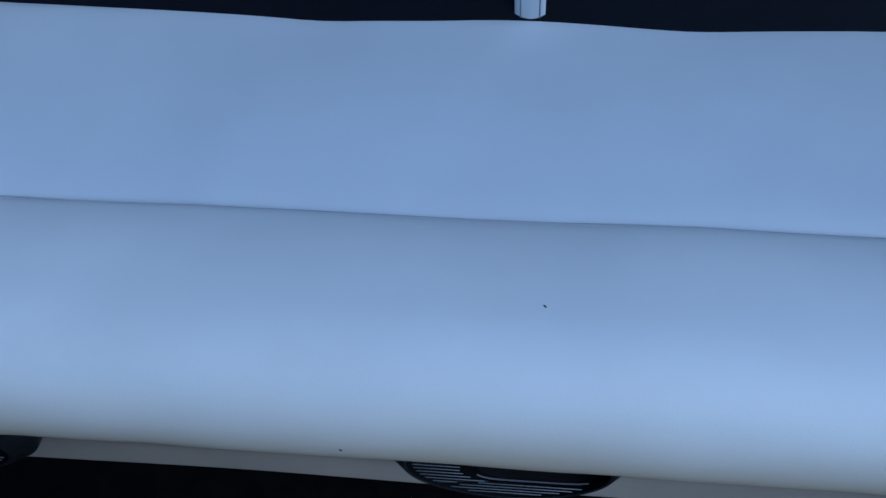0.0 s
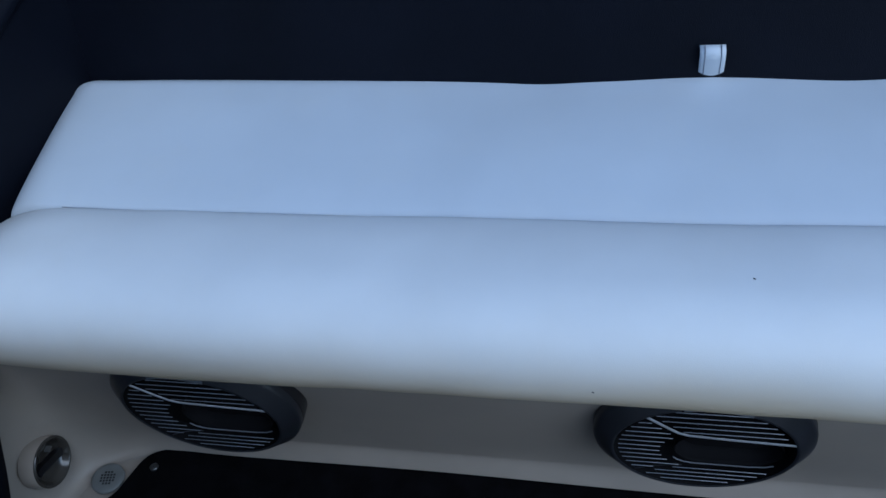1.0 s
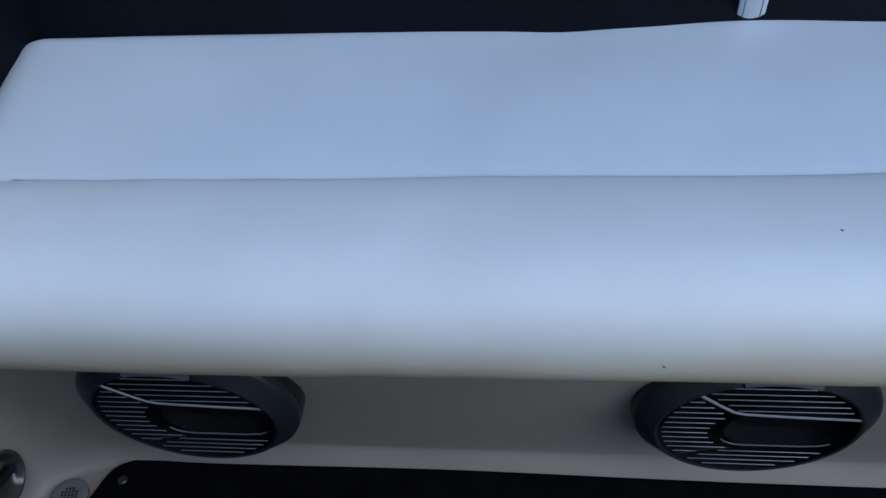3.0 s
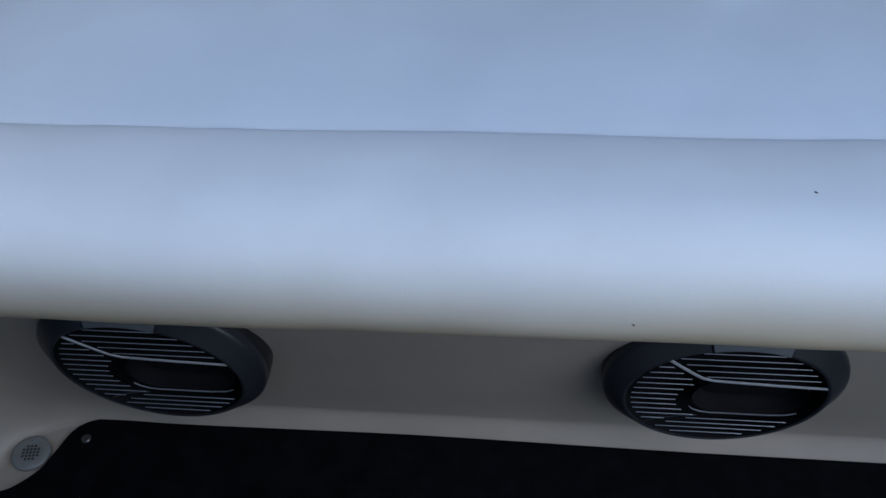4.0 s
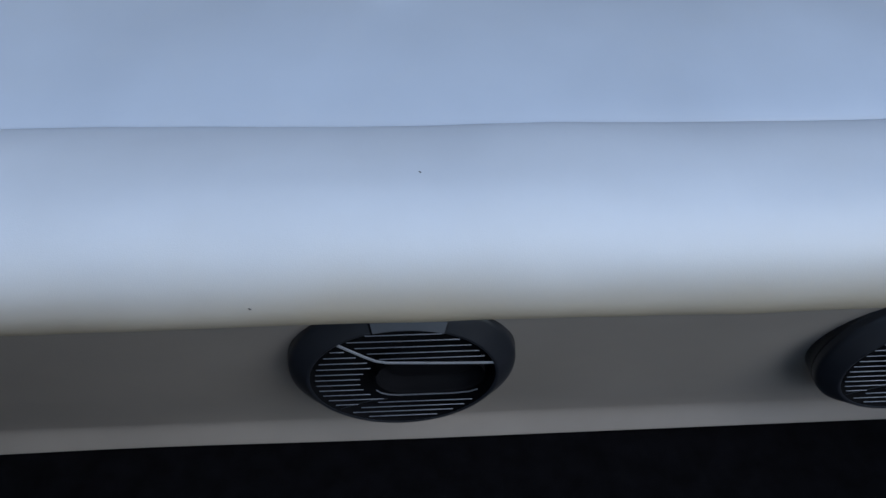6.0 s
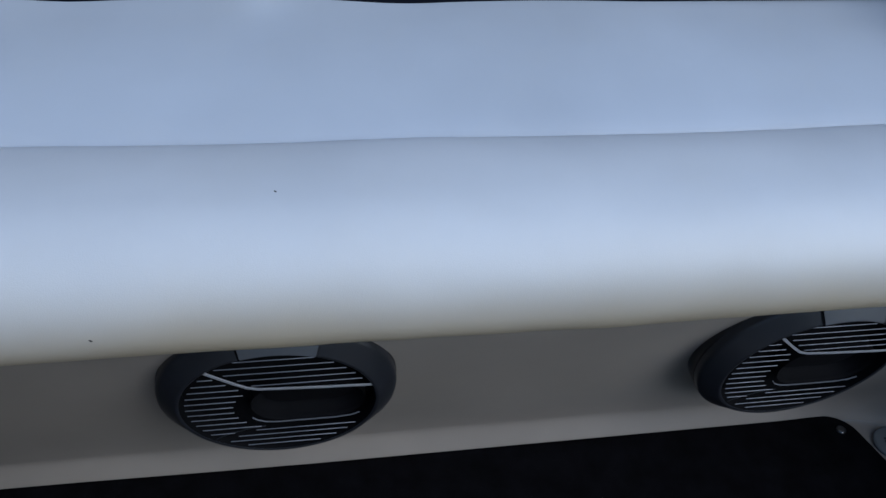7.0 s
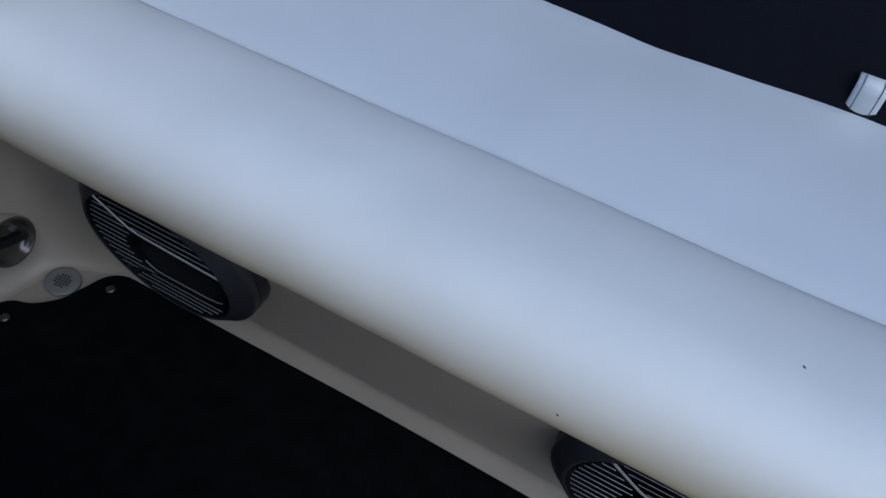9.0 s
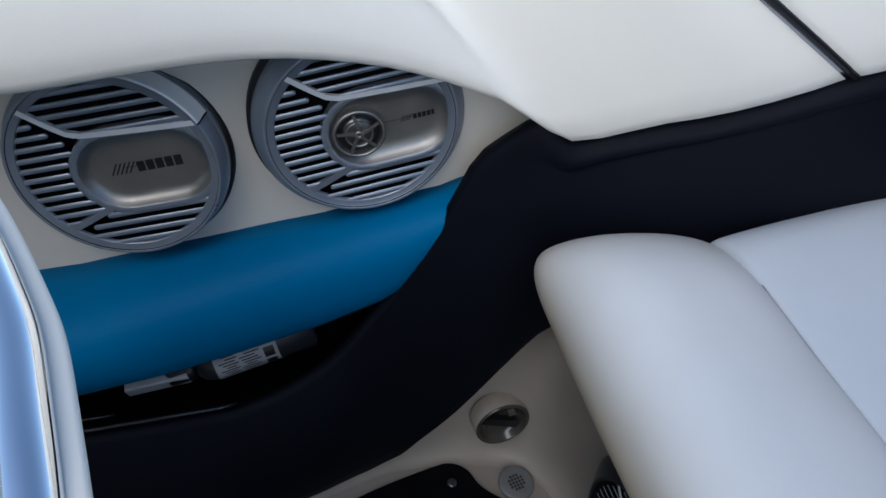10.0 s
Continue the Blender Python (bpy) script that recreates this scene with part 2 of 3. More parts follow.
def base_row(s, side):
    fx, fy, hx, hy, hz = curve_at(BASE, s)
    row = []
    corner = min(1.0, max(0.0, (s - 3) / 3))
    r = 0.028 + 0.012 * corner
    foot, head = Vector((fx, fy - 0.0, -0.005)), Vector((hx, hy, hz))
    toe = Vector((0.0, -1.0, 0)) if s <= 3 else (Vector((-0.6, -0.35, 0)).lerp(Vector((0, -1, 0)), 1 - corner)).normalized()
    wall = (head - (foot + Vector((0, 0.0, 0)))).normalized()
    for k in range(9):
        u = k / 8
        a, b = foot + toe * r * 0.7, foot + wall * 0.062
        cove = a * (1 - u) ** 2 + foot * 2 * u * (1 - u) + b * u * u
        y, z = LEDGE[k]
        if side < 0:
            y += 0.004 * math.exp(-((fx - 0.33) / 0.22) ** 2) * (1 - u)
        row.append(Vector((fx + (hx - fx) * z / hz, fy - 0.096 + y, z)).lerp(cove, corner))
    for k in range(1, 9):
        row.append(row[8].lerp(head, k / 8))
    return [(p.x * side, p.y, p.z) for p in row]


stations = [-s for s in np.linspace(14, 0, 113)] + [s for s in np.linspace(0, 14, 113)][1:]
rows = [base_row(abs(s), 1 if s > 0 else -1) for s in stations]
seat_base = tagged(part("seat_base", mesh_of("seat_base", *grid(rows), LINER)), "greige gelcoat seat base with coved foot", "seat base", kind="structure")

# unseen bulkhead added ahead: closes the cockpit, blocks low sky, bounces light
rows = [[(x, y, z) for y, z in ((-1.36, -0.006), (-1.33, 0.5), (-1.30, 1.00), (-1.32, 1.03), (-1.5, 1.03), (-1.5, -0.006))] for x in np.linspace(-1.1, 1.1, 5)]
tagged(part("wall_south", mesh_of("wall_south", *grid(rows, True, True), WHITEGEL), sharp=40), "unseen plain white bulkhead, added to block low sky and bounce light", "wall", kind="structure")

# dark padded side panels: lower edge and upper edge by their run along y
PANEL = [  # y, lower x, lower z, upper x, upper z
    (-1.3, 0.80, -0.004, 0.86, 0.128), (-0.60, 0.80, -0.004, 0.868, 0.140), (-0.48, 0.810, -0.004, 0.872, 0.147), (-0.402, 0.823, -0.003, 0.876, 0.150), (-0.324, 0.841, -0.001, 0.882, 0.156),
    (-0.236, 0.863, 0.002, 0.892, 0.206), (-0.165, 0.884, 0.006, 0.905, 0.308), (-0.125, 0.888, 0.026, 0.905, 0.405), (-0.107, 0.887, 0.054, 0.904, 0.472), (-0.085, 0.884, 0.088, 0.896, 0.506), (-0.06, 0.881, 0.132, 0.884, 0.534),
    (-0.032, 0.877, 0.194, 0.876, 0.518), (0.0, 0.872, 0.260, 0.870, 0.528), (0.05, 0.862, 0.31, 0.856, 0.549), (0.10, 0.850, 0.335, 0.840, 0.573), (0.18, 0.836, 0.34, 0.813, 0.624), (0.28, 0.826, 0.36, 0.799, 0.663), (0.47, 0.815, 0.36, 0.784, 0.706)]


ROLL_STEPS = [k / 16 for k in range(15)] + [0.90, 0.915, 0.922, 0.93, 0.94, 0.955, 0.97, 0.985, 1.0]


def panel_row(y, side):
    lx, lz, ux, uz = curve_at(PANEL, y)
    row = []
    roll = 1 / (1 + math.exp(-(y + 0.05) / 0.012))
    for u in ROLL_STEPS:
        bulge = 0.012 * math.sin(math.pi * u) + 0.0065 * roll * math.sin(math.pi * max(0.0, u - 0.92) / 0.08) ** 0.8
        row.append((side * -(lx + (ux - lx) * u - bulge), y, lz + (uz - lz) * u))
    row.append((side * -(ux + 0.006), y, uz + 0.006))
    row.append((side * -(ux + 0.016), y, uz + 0.003))
    row.append((side * -(ux + 0.02), y, uz - 0.02))
    row.append((side * -(lx + 0.025), y, lz - 0.0))
    return row


def side_panel(side, name, label):
    ys = sorted(set([round(v, 4) for v in np.linspace(-1.3, -0.30, 26)] + [round(v, 4) for v in np.linspace(-0.30, 0.10, 41)] + [round(v, 4) for v in np.linspace(0.10, 0.47, 20)]))
    rows = [panel_row(y, side) for y in ys]
    return tagged(part(name, mesh_of(name, *grid(rows, True, True), NAVY)), label, "side panel", kind="structure")


side_panel(1, "wall_west", "black vinyl padded cockpit side panel curving to the floor")
side_panel(-1, "wall_east", "black vinyl padded cockpit side panel on the opposite side")

# cream wall behind the side speakers, and the pocket behind the dark panel
WALL_DIR = Vector((-0.161, -1.0, 0)).normalized()
WALL_OUT = Vector((1.0, -0.161, 0)).normalized()
WALL_AT = Vector((-0.967, -0.213, 0))


def wall_point(along, z, out=0.0):
    p = WALL_AT + WALL_DIR * along + WALL_OUT * out
    return Vector((p.x, p.y, z))


for side, name in ((1, "wall_speakers"),):
    rows = []
    for i in range(13):
        p = -0.2 + 1.2 * i / 12
        rows.append([wall_point(p, z, 0) for z in np.linspace(-0.02, 0.70, 13)])
    rows += [[q - WALL_OUT * 0.02 for q in r] for r in reversed(rows)]
    rows = [[(q.x * side, q.y, q.z) for q in r] for r in rows]
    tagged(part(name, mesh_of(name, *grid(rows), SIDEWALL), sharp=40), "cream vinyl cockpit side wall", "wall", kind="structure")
LINING = [(-0.1, 0.345), (-0.05, 0.315), (0.03, 0.268), (0.17, 0.213), (0.275, 0.182), (0.45, 0.148), (0.75, 0.112), (0.9, 0.105)]
for side, name in ((1, "pocket_wall"),):
    rows = []
    for i in range(21):
        p = -0.1 + 1.0 * i / 20
        rows.append([wall_point(p, 0.012, 0.045), wall_point(p, 0.03, 0.02), wall_point(p, 0.10, 0.010), wall_point(p, curve_at(LINING, p)[0], 0.005)])
    rows = [[(q.x * side, q.y, q.z) for q in r] for r in rows]
    tagged(part(name, mesh_of(name, *grid(rows), CARPET)), "black carpet lining of the side storage pocket", "pocket lining", kind="structure")

# white padded coaming over the side
EDGE = [(-1.4, 0.895, 0.52), (-0.60, 0.880, 0.546), (-0.48, 0.876, 0.567), (-0.384, 0.875, 0.588), (-0.32, 0.875, 0.598), (-0.257, 0.875, 0.598), (-0.19, 0.875, 0.588), (-0.11, 0.874, 0.564),
        (-0.068, 0.873, 0.541), (-0.040, 0.872, 0.525), (-0.015, 0.869, 0.526), (0.0, 0.866, 0.533), (0.05, 0.852, 0.556), (0.10, 0.836, 0.578), (0.18, 0.809, 0.628), (0.28, 0.795, 0.667), (0.47, 0.780, 0.710)]
COAMING = [(-0.10, 0.03), (-0.045, 0.012), (-0.018, 0.003), (-0.006, 0.0), (0.0, 0.004), (0.003, 0.012), (0.002, 0.03), (-0.006, 0.065), (-0.022, 0.105), (-0.05, 0.14), (-0.09, 0.165), (-0.15, 0.18), (-0.25, 0.185), (-0.32, 0.17), (-0.34, -0.6)]


def coaming(y0, y1, side, name, label):
    rows = []
    n = 60
    for i in range(n + 1):
        y = y0 + (y1 - y0) * i / n
        ex, ez = curve_at(EDGE, y)
        shrink = min(1.0, math.sqrt(max(0.0, 1 - (1 - min(min(y - y0, y1 - y) / 0.008, 1)) ** 2)) + 0.02)
        row = []
        for out, up in COAMING:
            row.append((side * -(ex - out + (1 - shrink) * 0.006), y - max(0.0, up) * 2.6 / (1 + math.exp(-(y + 0.02) / 0.2)), ez + up - (1 - shrink) * 0.004))
        rows.append(row)
    return tagged(part(name, mesh_of(name, *grid(rows), COAM)), label, "coaming", kind="structure")


for side, tail in ((1, "west"),):
    coaming(-1.4, 0.1788, side, "coaming_" + tail, "white vinyl padded coaming over the cockpit side")
    coaming(0.1852, 0.47, side, "coaming_rear_" + tail, "white vinyl padded coaming panel behind a black seam")
    pts = []
    for up in (0.002, 0.012, 0.03, 0.065, 0.105, 0.14, 0.165, 0.18):
        ex, ez = curve_at(EDGE, 0.182)
        out = dict((u, o) for o, u in COAMING).get(up, 0.0)
        pts.append((side * -(ex - out + 0.004), 0.182 - up * 1.92, ez + up))
    tagged(part("trim_" + tail, mesh_of("trim", *tube(pts, 0.0038, 8), BLACK)), "black rubber seam between coaming panels", "trim", kind="structure")

# backrest
def backrest():
    ob = thing("backrest", "black vinyl padded backrest behind the bench cushion", "backrest")
    rows = []
    for i in range(61):
        x = -0.83 + 1.64 * i / 60
        end = min(1.0, math.sqrt(max(0.0, 1 - (1 - min((0.84 - abs(x)) / 0.02, 1)) ** 2)) + 0.05)
        row = []
        for y, z in ((0.30, 0.34), (0.298, 0.40), (0.306, 0.47), (0.318, 0.54), (0.330, 0.62), (0.342, 0.70), (0.352, 0.76), (0.368, 0.80), (0.40, 0.82), (0.44, 0.81), (0.46, 0.77), (0.46, 0.34)):
            wave = 0.004 * noise.noise(Vector((x * 4, z * 3, 1.7)))
            row.append((x, y - 0.012 + 0.036 * (x / 0.8) ** 2 + (1 - end) * 0.02 + wave, z))
        rows.append(row)
    part("pad", mesh_of("backrest_pad", *grid(rows, True, True), NAVY), ob)
    v, f = slab([(-0.83, 0.30), (0.81, 0.30), (0.81, 0.79), (-0.83, 0.79)], 0.0, 0.014, 0.003)
    part("backboard", mesh_of("backboard", [(x, 0.4975 - z, y) for x, y, z in v], f, LINER), ob, "greige moulded board behind the pad", sharp=40)
    return ob


backrest()

# ---- bench cushion ----
def seam_y(x):
    return 0.100 + 0.015 * (x / 0.8) ** 2


def bench_cushion():
    ob = thing("bench_cushion", "white vinyl bench cushion with a rolled front bolster", "cushion")
    # rolled front
    L, cap, cy, cz, ry, rz, power = 0.846, 0.10, 0.008, 0.428, 0.081, 0.062, 2.25
    rows = []
    xs = [-L + cap * (1 - math.cos(a)) for a in np.linspace(0.12, math.pi / 2, 18)] + list(np.linspace(-L + cap, L - cap, 70))[1:-1] + [L - cap * (1 - math.cos(a)) for a in np.linspace(math.pi / 2, 0.12, 14)]
    for x in xs:
        d = min(1.0, (L - abs(x)) / cap)
        s = (1 - (1 - min(1.0, (L - abs(x)) / 0.15)) ** 2) ** 0.5
        wide = (1 - (1 - d) ** 4) ** (1 / 4)
        row = []
        for k in range(88):
            a = 2 * math.pi * k / 88
            c, t = math.cos(a), math.sin(a)
            y = cy + math.copysign(abs(c) ** (2 / power), c) * (ry if c < 0 else 0.128) * wide
            z = cz - 0.016 * (1 - s) + math.copysign(abs(t) ** (2 / power), t) * rz * s * (1.0 if t > 0 else 1.03 + 0.06 / (1 + math.exp((x + 0.3) / 0.1)))
            if t > 0:
                z -= 0.005 * math.exp(-((y - seam_y(x)) / 0.0035) ** 2)
            soft = 0.0008 * noise.noise(Vector((x * 17, a * 1.1, 7.7))) + 0.0025 * noise.noise(Vector((x * 3.1, a * 0.8, 0.3))) + 0.001 * noise.noise(Vector((x * 9, a * 2, 4.3)))
            row.append((x * (0.965 if x > 0 else 1), y + soft * c, z + soft * t))
        rows.append(row)
    bolster = part("bolster", mesh_of("bolster", *grid(rows, True, True), BOLSTER), ob, "smooth rolled bolster, yellowing and shade coloured along its underside")
    # flat seat behind it
    half, r = 0.805, 0.05
    rows = []
    xs = [-half + r * (1 - math.cos(a)) for a in np.linspace(0.0, math.pi / 2, 10)] + list(np.linspace(-half + r, half - r, 80))[1:-1] + [half - r * (1 - math.cos(a)) for a in np.linspace(math.pi / 2, 0.0, 10)]
    for x in xs:
        d = min(1.0, (half - abs(x)) / r)
        drop = r * (1 - math.sqrt(max(0.0, 1 - (1 - d) ** 2)))
        row = []
        front, back = seam_y(x), 0.335
        prof = [(front - 0.004, 0.36), (front - 0.004, 0.44), (front - 0.003, 0.462), (front - 0.001, 0.4668), (front + 0.001, 0.4692), (front + 0.004, 0.4712)]
        for k in range(1, 15):
            u = k / 15
            prof.append((front + 0.004 + (back - 0.03 - front - 0.004) * u, 0.4715 + 0.031 * u ** 0.75 + 0.004 * math.sin(math.pi * u)))
        for k in range(7):
            a = math.pi / 2 * k / 6
            prof.append((back - 0.03 + 0.03 * math.sin(a), 0.473 + 0.03 * math.cos(a)))
        prof.append((back, 0.36))
        for y, z in prof:
            u = (y - front) / (back - front)
            top = max(0.0, (z - 0.44) / 0.07)
            bump = max(0.0, u) * (0.007 - 0.006 / (1 + math.exp(-(x - 0.42) / 0.07))) + u * u * (0.007 * math.exp(-((x - 0.0) / 0.09) ** 2) + 0.010 * (abs(x) / half) ** 2 - 0.004 * math.exp(-((x + 0.19) / 0.05) ** 2) - 0.003 * math.exp(-((x - 0.16) / 0.05) ** 2))
            soft = 0.002 * noise.noise(Vector((x * 4, y * 9, 2.0))) + 0.0006 * noise.noise(Vector((x * 13, y * 17, 5.0)))
            row.append((x * ((0.975 + 0.05 * u) * 0.945 if x > 0 else 1.006 + 0.020 * u), y, z - drop * min(1, top) + (bump + soft) * min(1, top)))
        rows.append(row)
    seat_panel = part("seat_panel", mesh_of("seat_panel", *grid(rows, True, True), VINYL), ob, "flat white vinyl seat panel, toned darker and bluer for shade")
    # a thin darker tube stands in for the shade in the crease
    pts = []
    for x in np.linspace(-0.73, 0.70, 120):
        tops = [piece.ray_cast(Vector((x, seam_y(x) - 0.0008, 0.6)), Vector((0, 0, -1))) for piece in (bolster, seat_panel)]
        tops = [hit[1].z for hit in tops if hit[0]]
        pts.append((x, seam_y(x) - 0.0008 + 0.0004 * noise.noise(Vector((x * 14, 0, 0))), max(tops) - 0.0001))
    part("seam", mesh_of("seam", *tube(pts, 0.0007, 6), SEAMSHADE), ob, "thin tube coloured as the shade in the seam")
    for p, size in (((0.015, 0.008, 0.4905), 0.0022), ((-0.118, -0.0725, 0.425), 0.0022)):
        hit, at, normal, index = bolster.closest_point_on_mesh(Vector(p))
        side = normal.orthogonal().normalized()
        up = normal.cross(side)
        verts = [at + normal * 0.0012] + [at + normal * 0.0002 + (side * math.cos(k * 0.9) * 0.45 + up * math.sin(k * 0.9)) * size * (0.4 + 0.6 * random.random()) for k in range(7)]
        part("speck", mesh_of("speck", verts, [(0, k, k % 7 + 1) for k in range(1, 8)], DIRT), bolster, "small dark dirt speck")
    return ob


bench_cushion()


def pull_strap():
    ob = thing("pull_strap", "white vinyl pull strap loop with dark stitching, between cushion and backrest", "strap")
    w, rows = 0.0135, []
    path = [(0.314, 0.48), (0.309, 0.500), (0.303, 0.520), (0.2985, 0.534), (0.297, 0.540), (0.2985, 0.5455), (0.304, 0.548), (0.309, 0.546), (0.313, 0.538), (0.318, 0.525), (0.322, 0.505), (0.325, 0.485)]
    for t in (0.0012, -0.0012):
        run = []
        for i, (y, z) in enumerate(path):
            a, b = path[max(i - 1, 0)], path[min(i + 1, len(path) - 1)]
            way = Vector((b[0] - a[0], b[1] - a[1])).normalized()
            run.append((y - way.y * t, z + way.x * t))
        rows.append(run)
    loop = rows[0] + rows[1][::-1]
    v, f = grid([[(x + (0.51 - z) * 0.05, y + 0.0025 * (x / w) ** 2, z - 0.0012 * (x / w) ** 2) for y, z in loop] for x in np.linspace(-w, w, 9)], True, True)
    band = part("loop", mesh_of("strap_loop", v, f, VINYL), ob)
    for x in (-0.0085, 0.0085):
        pts = [(x + (0.51 - z) * 0.05, y - 0.0004, z + (0.0012 if y > 0.298 and z > 0.544 else 0)) for y, z in path[1:7]]
        part("stitching", mesh_of("stitching", *tube(pts, 0.0006, 6), THREAD), band, "dark stitch line")
    ob.matrix_basis = pose(0.001, -0.002, 0.003)
    return ob


pull_strap()


# ---- speakers ----
def chord(r, v):
    return math.sqrt(max(0.0, r * r - v * v))


def bar(u0, u1, v, h, w0, w1):
    """A slat with a rounded nose and rounded ends, from u0 to u1 at height v, in the speaker's own plane."""
    prof = [(-0.5, 0.0), (-0.5, 0.62), (-0.3, 1.0), (0.0, 1.0), (0.3, 0.85), (0.5, 0.4), (0.5, 0.0)]
    rows = []
    for u, k in ((u0, 0.35), (u0 + h * 0.15, 0.75), (u0 + h * 0.45, 1.0), (u1 - h * 0.45, 1.0), (u1 - h * 0.15, 0.75), (u1, 0.35)):
        rows.append([(u, -(w0 + (w1 - w0) * b * (0.6 + 0.4 * k)), v + a * h * k) for a, b in prof])
    return grid(rows, True, True)


def ribbon(points, width, w0, w1):
    """A raised bar along points (u, v) of the face."""
    rows = []
    for i, (u, v) in enumerate(points):
        a, b = points[max(i - 1, 0)], points[min(i + 1, len(points) - 1)]
        way = Vector((b[0] - a[0], b[1] - a[1])).normalized()
        n = Vector((-way.y, way.x)) * width / 2
        rows.append([(u + n.x, -w0, v + n.y), (u + n.x, -w1, v + n.y), (u - n.x, -w1, v - n.y), (u - n.x, -w0, v - n.y)])
    return grid(rows, True, True)


def plate_outline(u0, u1, v0, v1, n=10):
    r, vm = (v1 - v0) / 2, (v0 + v1) / 2
    left = [(u0 + r - r * math.sin(a), vm + r * math.cos(a)) for a in np.linspace(0, math.pi, n)]
    right = [(u1 - r + r * math.sin(a), vm - r * math.cos(a)) for a in np.linspace(0, math.pi, n)]
    return left + right


def speaker(name, label, group, body, bars, rib, plate, slat_height, tweeter=False, marks=False):
    ob = thing(name, label, "speaker", group)
    gasket = 0.1180 if marks else 0.1146
    slat_depth, rib_depth = (0.0022, 0.005) if marks else (0.0006, 0.0012)
    inner = 1.036 if not marks else 1.11 if tweeter else 1.166       # how wide the grille is
    edge = 0.0878 * inner
    if marks:
        rim = [(0.1140, -0.015), (0.1140, 0.012), (0.1132, 0.0155), (0.1118, 0.0170), (edge + 0.0060, 0.0308), (edge + 0.0040, 0.0320), (edge + 0.0025, 0.0310), (edge + 0.0012, 0.0280), (edge + 0.0008, 0.002)]
    else:
        rim = [(0.1140, -0.015), (0.1140, 0.009), (0.1128, 0.0125), (0.1105, 0.0140), (0.0960, 0.0262), (0.0936, 0.0270), (0.0920, 0.0258), (0.0912, 0.0230), (0.0912, 0.002)]
    part("bezel", mesh_of("bezel", *lathe(rim[:-2], 72), body), ob)
    if marks:
        part("grille_ring", mesh_of("grille_ring", *lathe([(edge + 0.0022, 0.0300), (edge + 0.0005, 0.0292), (edge - 0.0045, 0.0288), (edge - 0.0058, 0.0284), (edge - 0.0062, 0.0240)], 60), body), ob, "flat ring round the grille")
    part("grille_wall", mesh_of("grille_wall", *lathe(rim[-3:], 60), MATTBLACK), ob, "black inner wall of the rim")
    part("gasket", mesh_of("gasket", *lathe([(gasket, -0.015), (gasket, 0.0015), (0.1140, 0.0035), (0.1130, 0.0035)], 60), BLACK), ob, "thin black gasket behind the rim")
    v3, f3 = lathe([(0.0890, 0.004), (0.06, 0.002), (0.04, 0.0015), (0.02, 0.001), (0.0005, 0.001)], 40)
    part("cone", mesh_of("cone", [(x, y - 0.13 * max(0.0, z - 0.018), z) for x, y, z in v3], f3, MATTBLACK), ob, "black cone behind the grille")
    r, top, h = 0.0875, (0.0235 if marks else 0.0248), slat_height
    swoosh = [(-0.059, 0.0660), (-0.050, 0.0575), (-0.036, 0.0445), (-0.026, 0.0362), (-0.016, 0.0325), (0.005, 0.0308), (0.04, 0.0285), (0.0872, 0.0262)]
    if marks:
        swoosh = [(u, v + 0.005) for u, v in swoosh]
    part("swoosh", mesh_of("swoosh", *ribbon(swoosh, 0.0050 if marks else 0.0024, top + 0.001 - rib_depth, top + 0.001), rib), ob, "raised curved rib", sharp=40)
    lower = [(-0.064, -0.060), (-0.05, -0.051), (-0.032, -0.044), (-0.016, -0.041)]
    if marks:
        lower = [(-0.068, -0.057), (-0.05, -0.0505), (-0.030, -0.043), (-0.020, -0.040)]
    part("rib", mesh_of("rib", *ribbon(lower, 0.0065 if marks else 0.0010, top - rib_depth, top + (0.0002 if marks else -0.0004)), body), ob, sharp=40)

    def slat(left, right, v):
        gap = 0.0015 if marks else 0.0035
        part("slat", mesh_of("slat", *bar(left + gap, right - gap, v, h, top - slat_depth, top), bars), ob, sharp=40)
    v = 0.0790
    while v > 0.036:                                   # above the rib
        slat(max(-chord(r, v), -0.056 + (0.0665 - v) * 1.05 if v < 0.072 else -1), chord(r, v), v)
        v -= 0.0103
    v = 0.0525
    while v > -0.060:                                  # beside the plate, ending at its rounded end
        if v > 0.031:
            end = -0.050 + (0.0525 - v) * 0.95
        elif v > -0.038:
            end = -0.001 - math.sqrt(max(0.0, 0.0375 ** 2 - (v + 0.005) ** 2))
        else:
            end = -0.018 - (-0.041 - v) * 2.5
        slat(-chord(r, v), end, v)
        v -= 0.0103
    v = -0.0475
    while v > -0.084:                                  # below the plate
        slat(max(-chord(r, v), -0.016 - (-0.040 - v) * 1.7), chord(r, v), v)
        v -= 0.0103
    depth, low, high = (0.0185, -0.0425, 0.0315) if marks else (0.004, -0.037, 0.0270)
    left, right = (-0.034, 0.086) if marks else (-0.027, 0.080)
    mid = (low + high) / 2

    def ring(inset):
        return plate_outline(left + inset, right - inset, low + inset, high - inset)
    lip = top - (0.0 if marks else 0.0035)
    if marks:                                           # a flush web round a smooth basin
        rows = [[(u, -0.012, v) for u, v in ring(-0.0075)], [(u, -lip + 0.0008, v) for u, v in ring(-0.0070)], [(u, -lip, v) for u, v in ring(-0.0055)], [(u, -lip, v) for u, v in ring(-0.0008)], [(u, -lip + 0.0008, v) for u, v in ring(0.0)]]
        part("plate_frame", mesh_of("plate_frame", *grid(rows, True, False), body), ob, sharp=50)
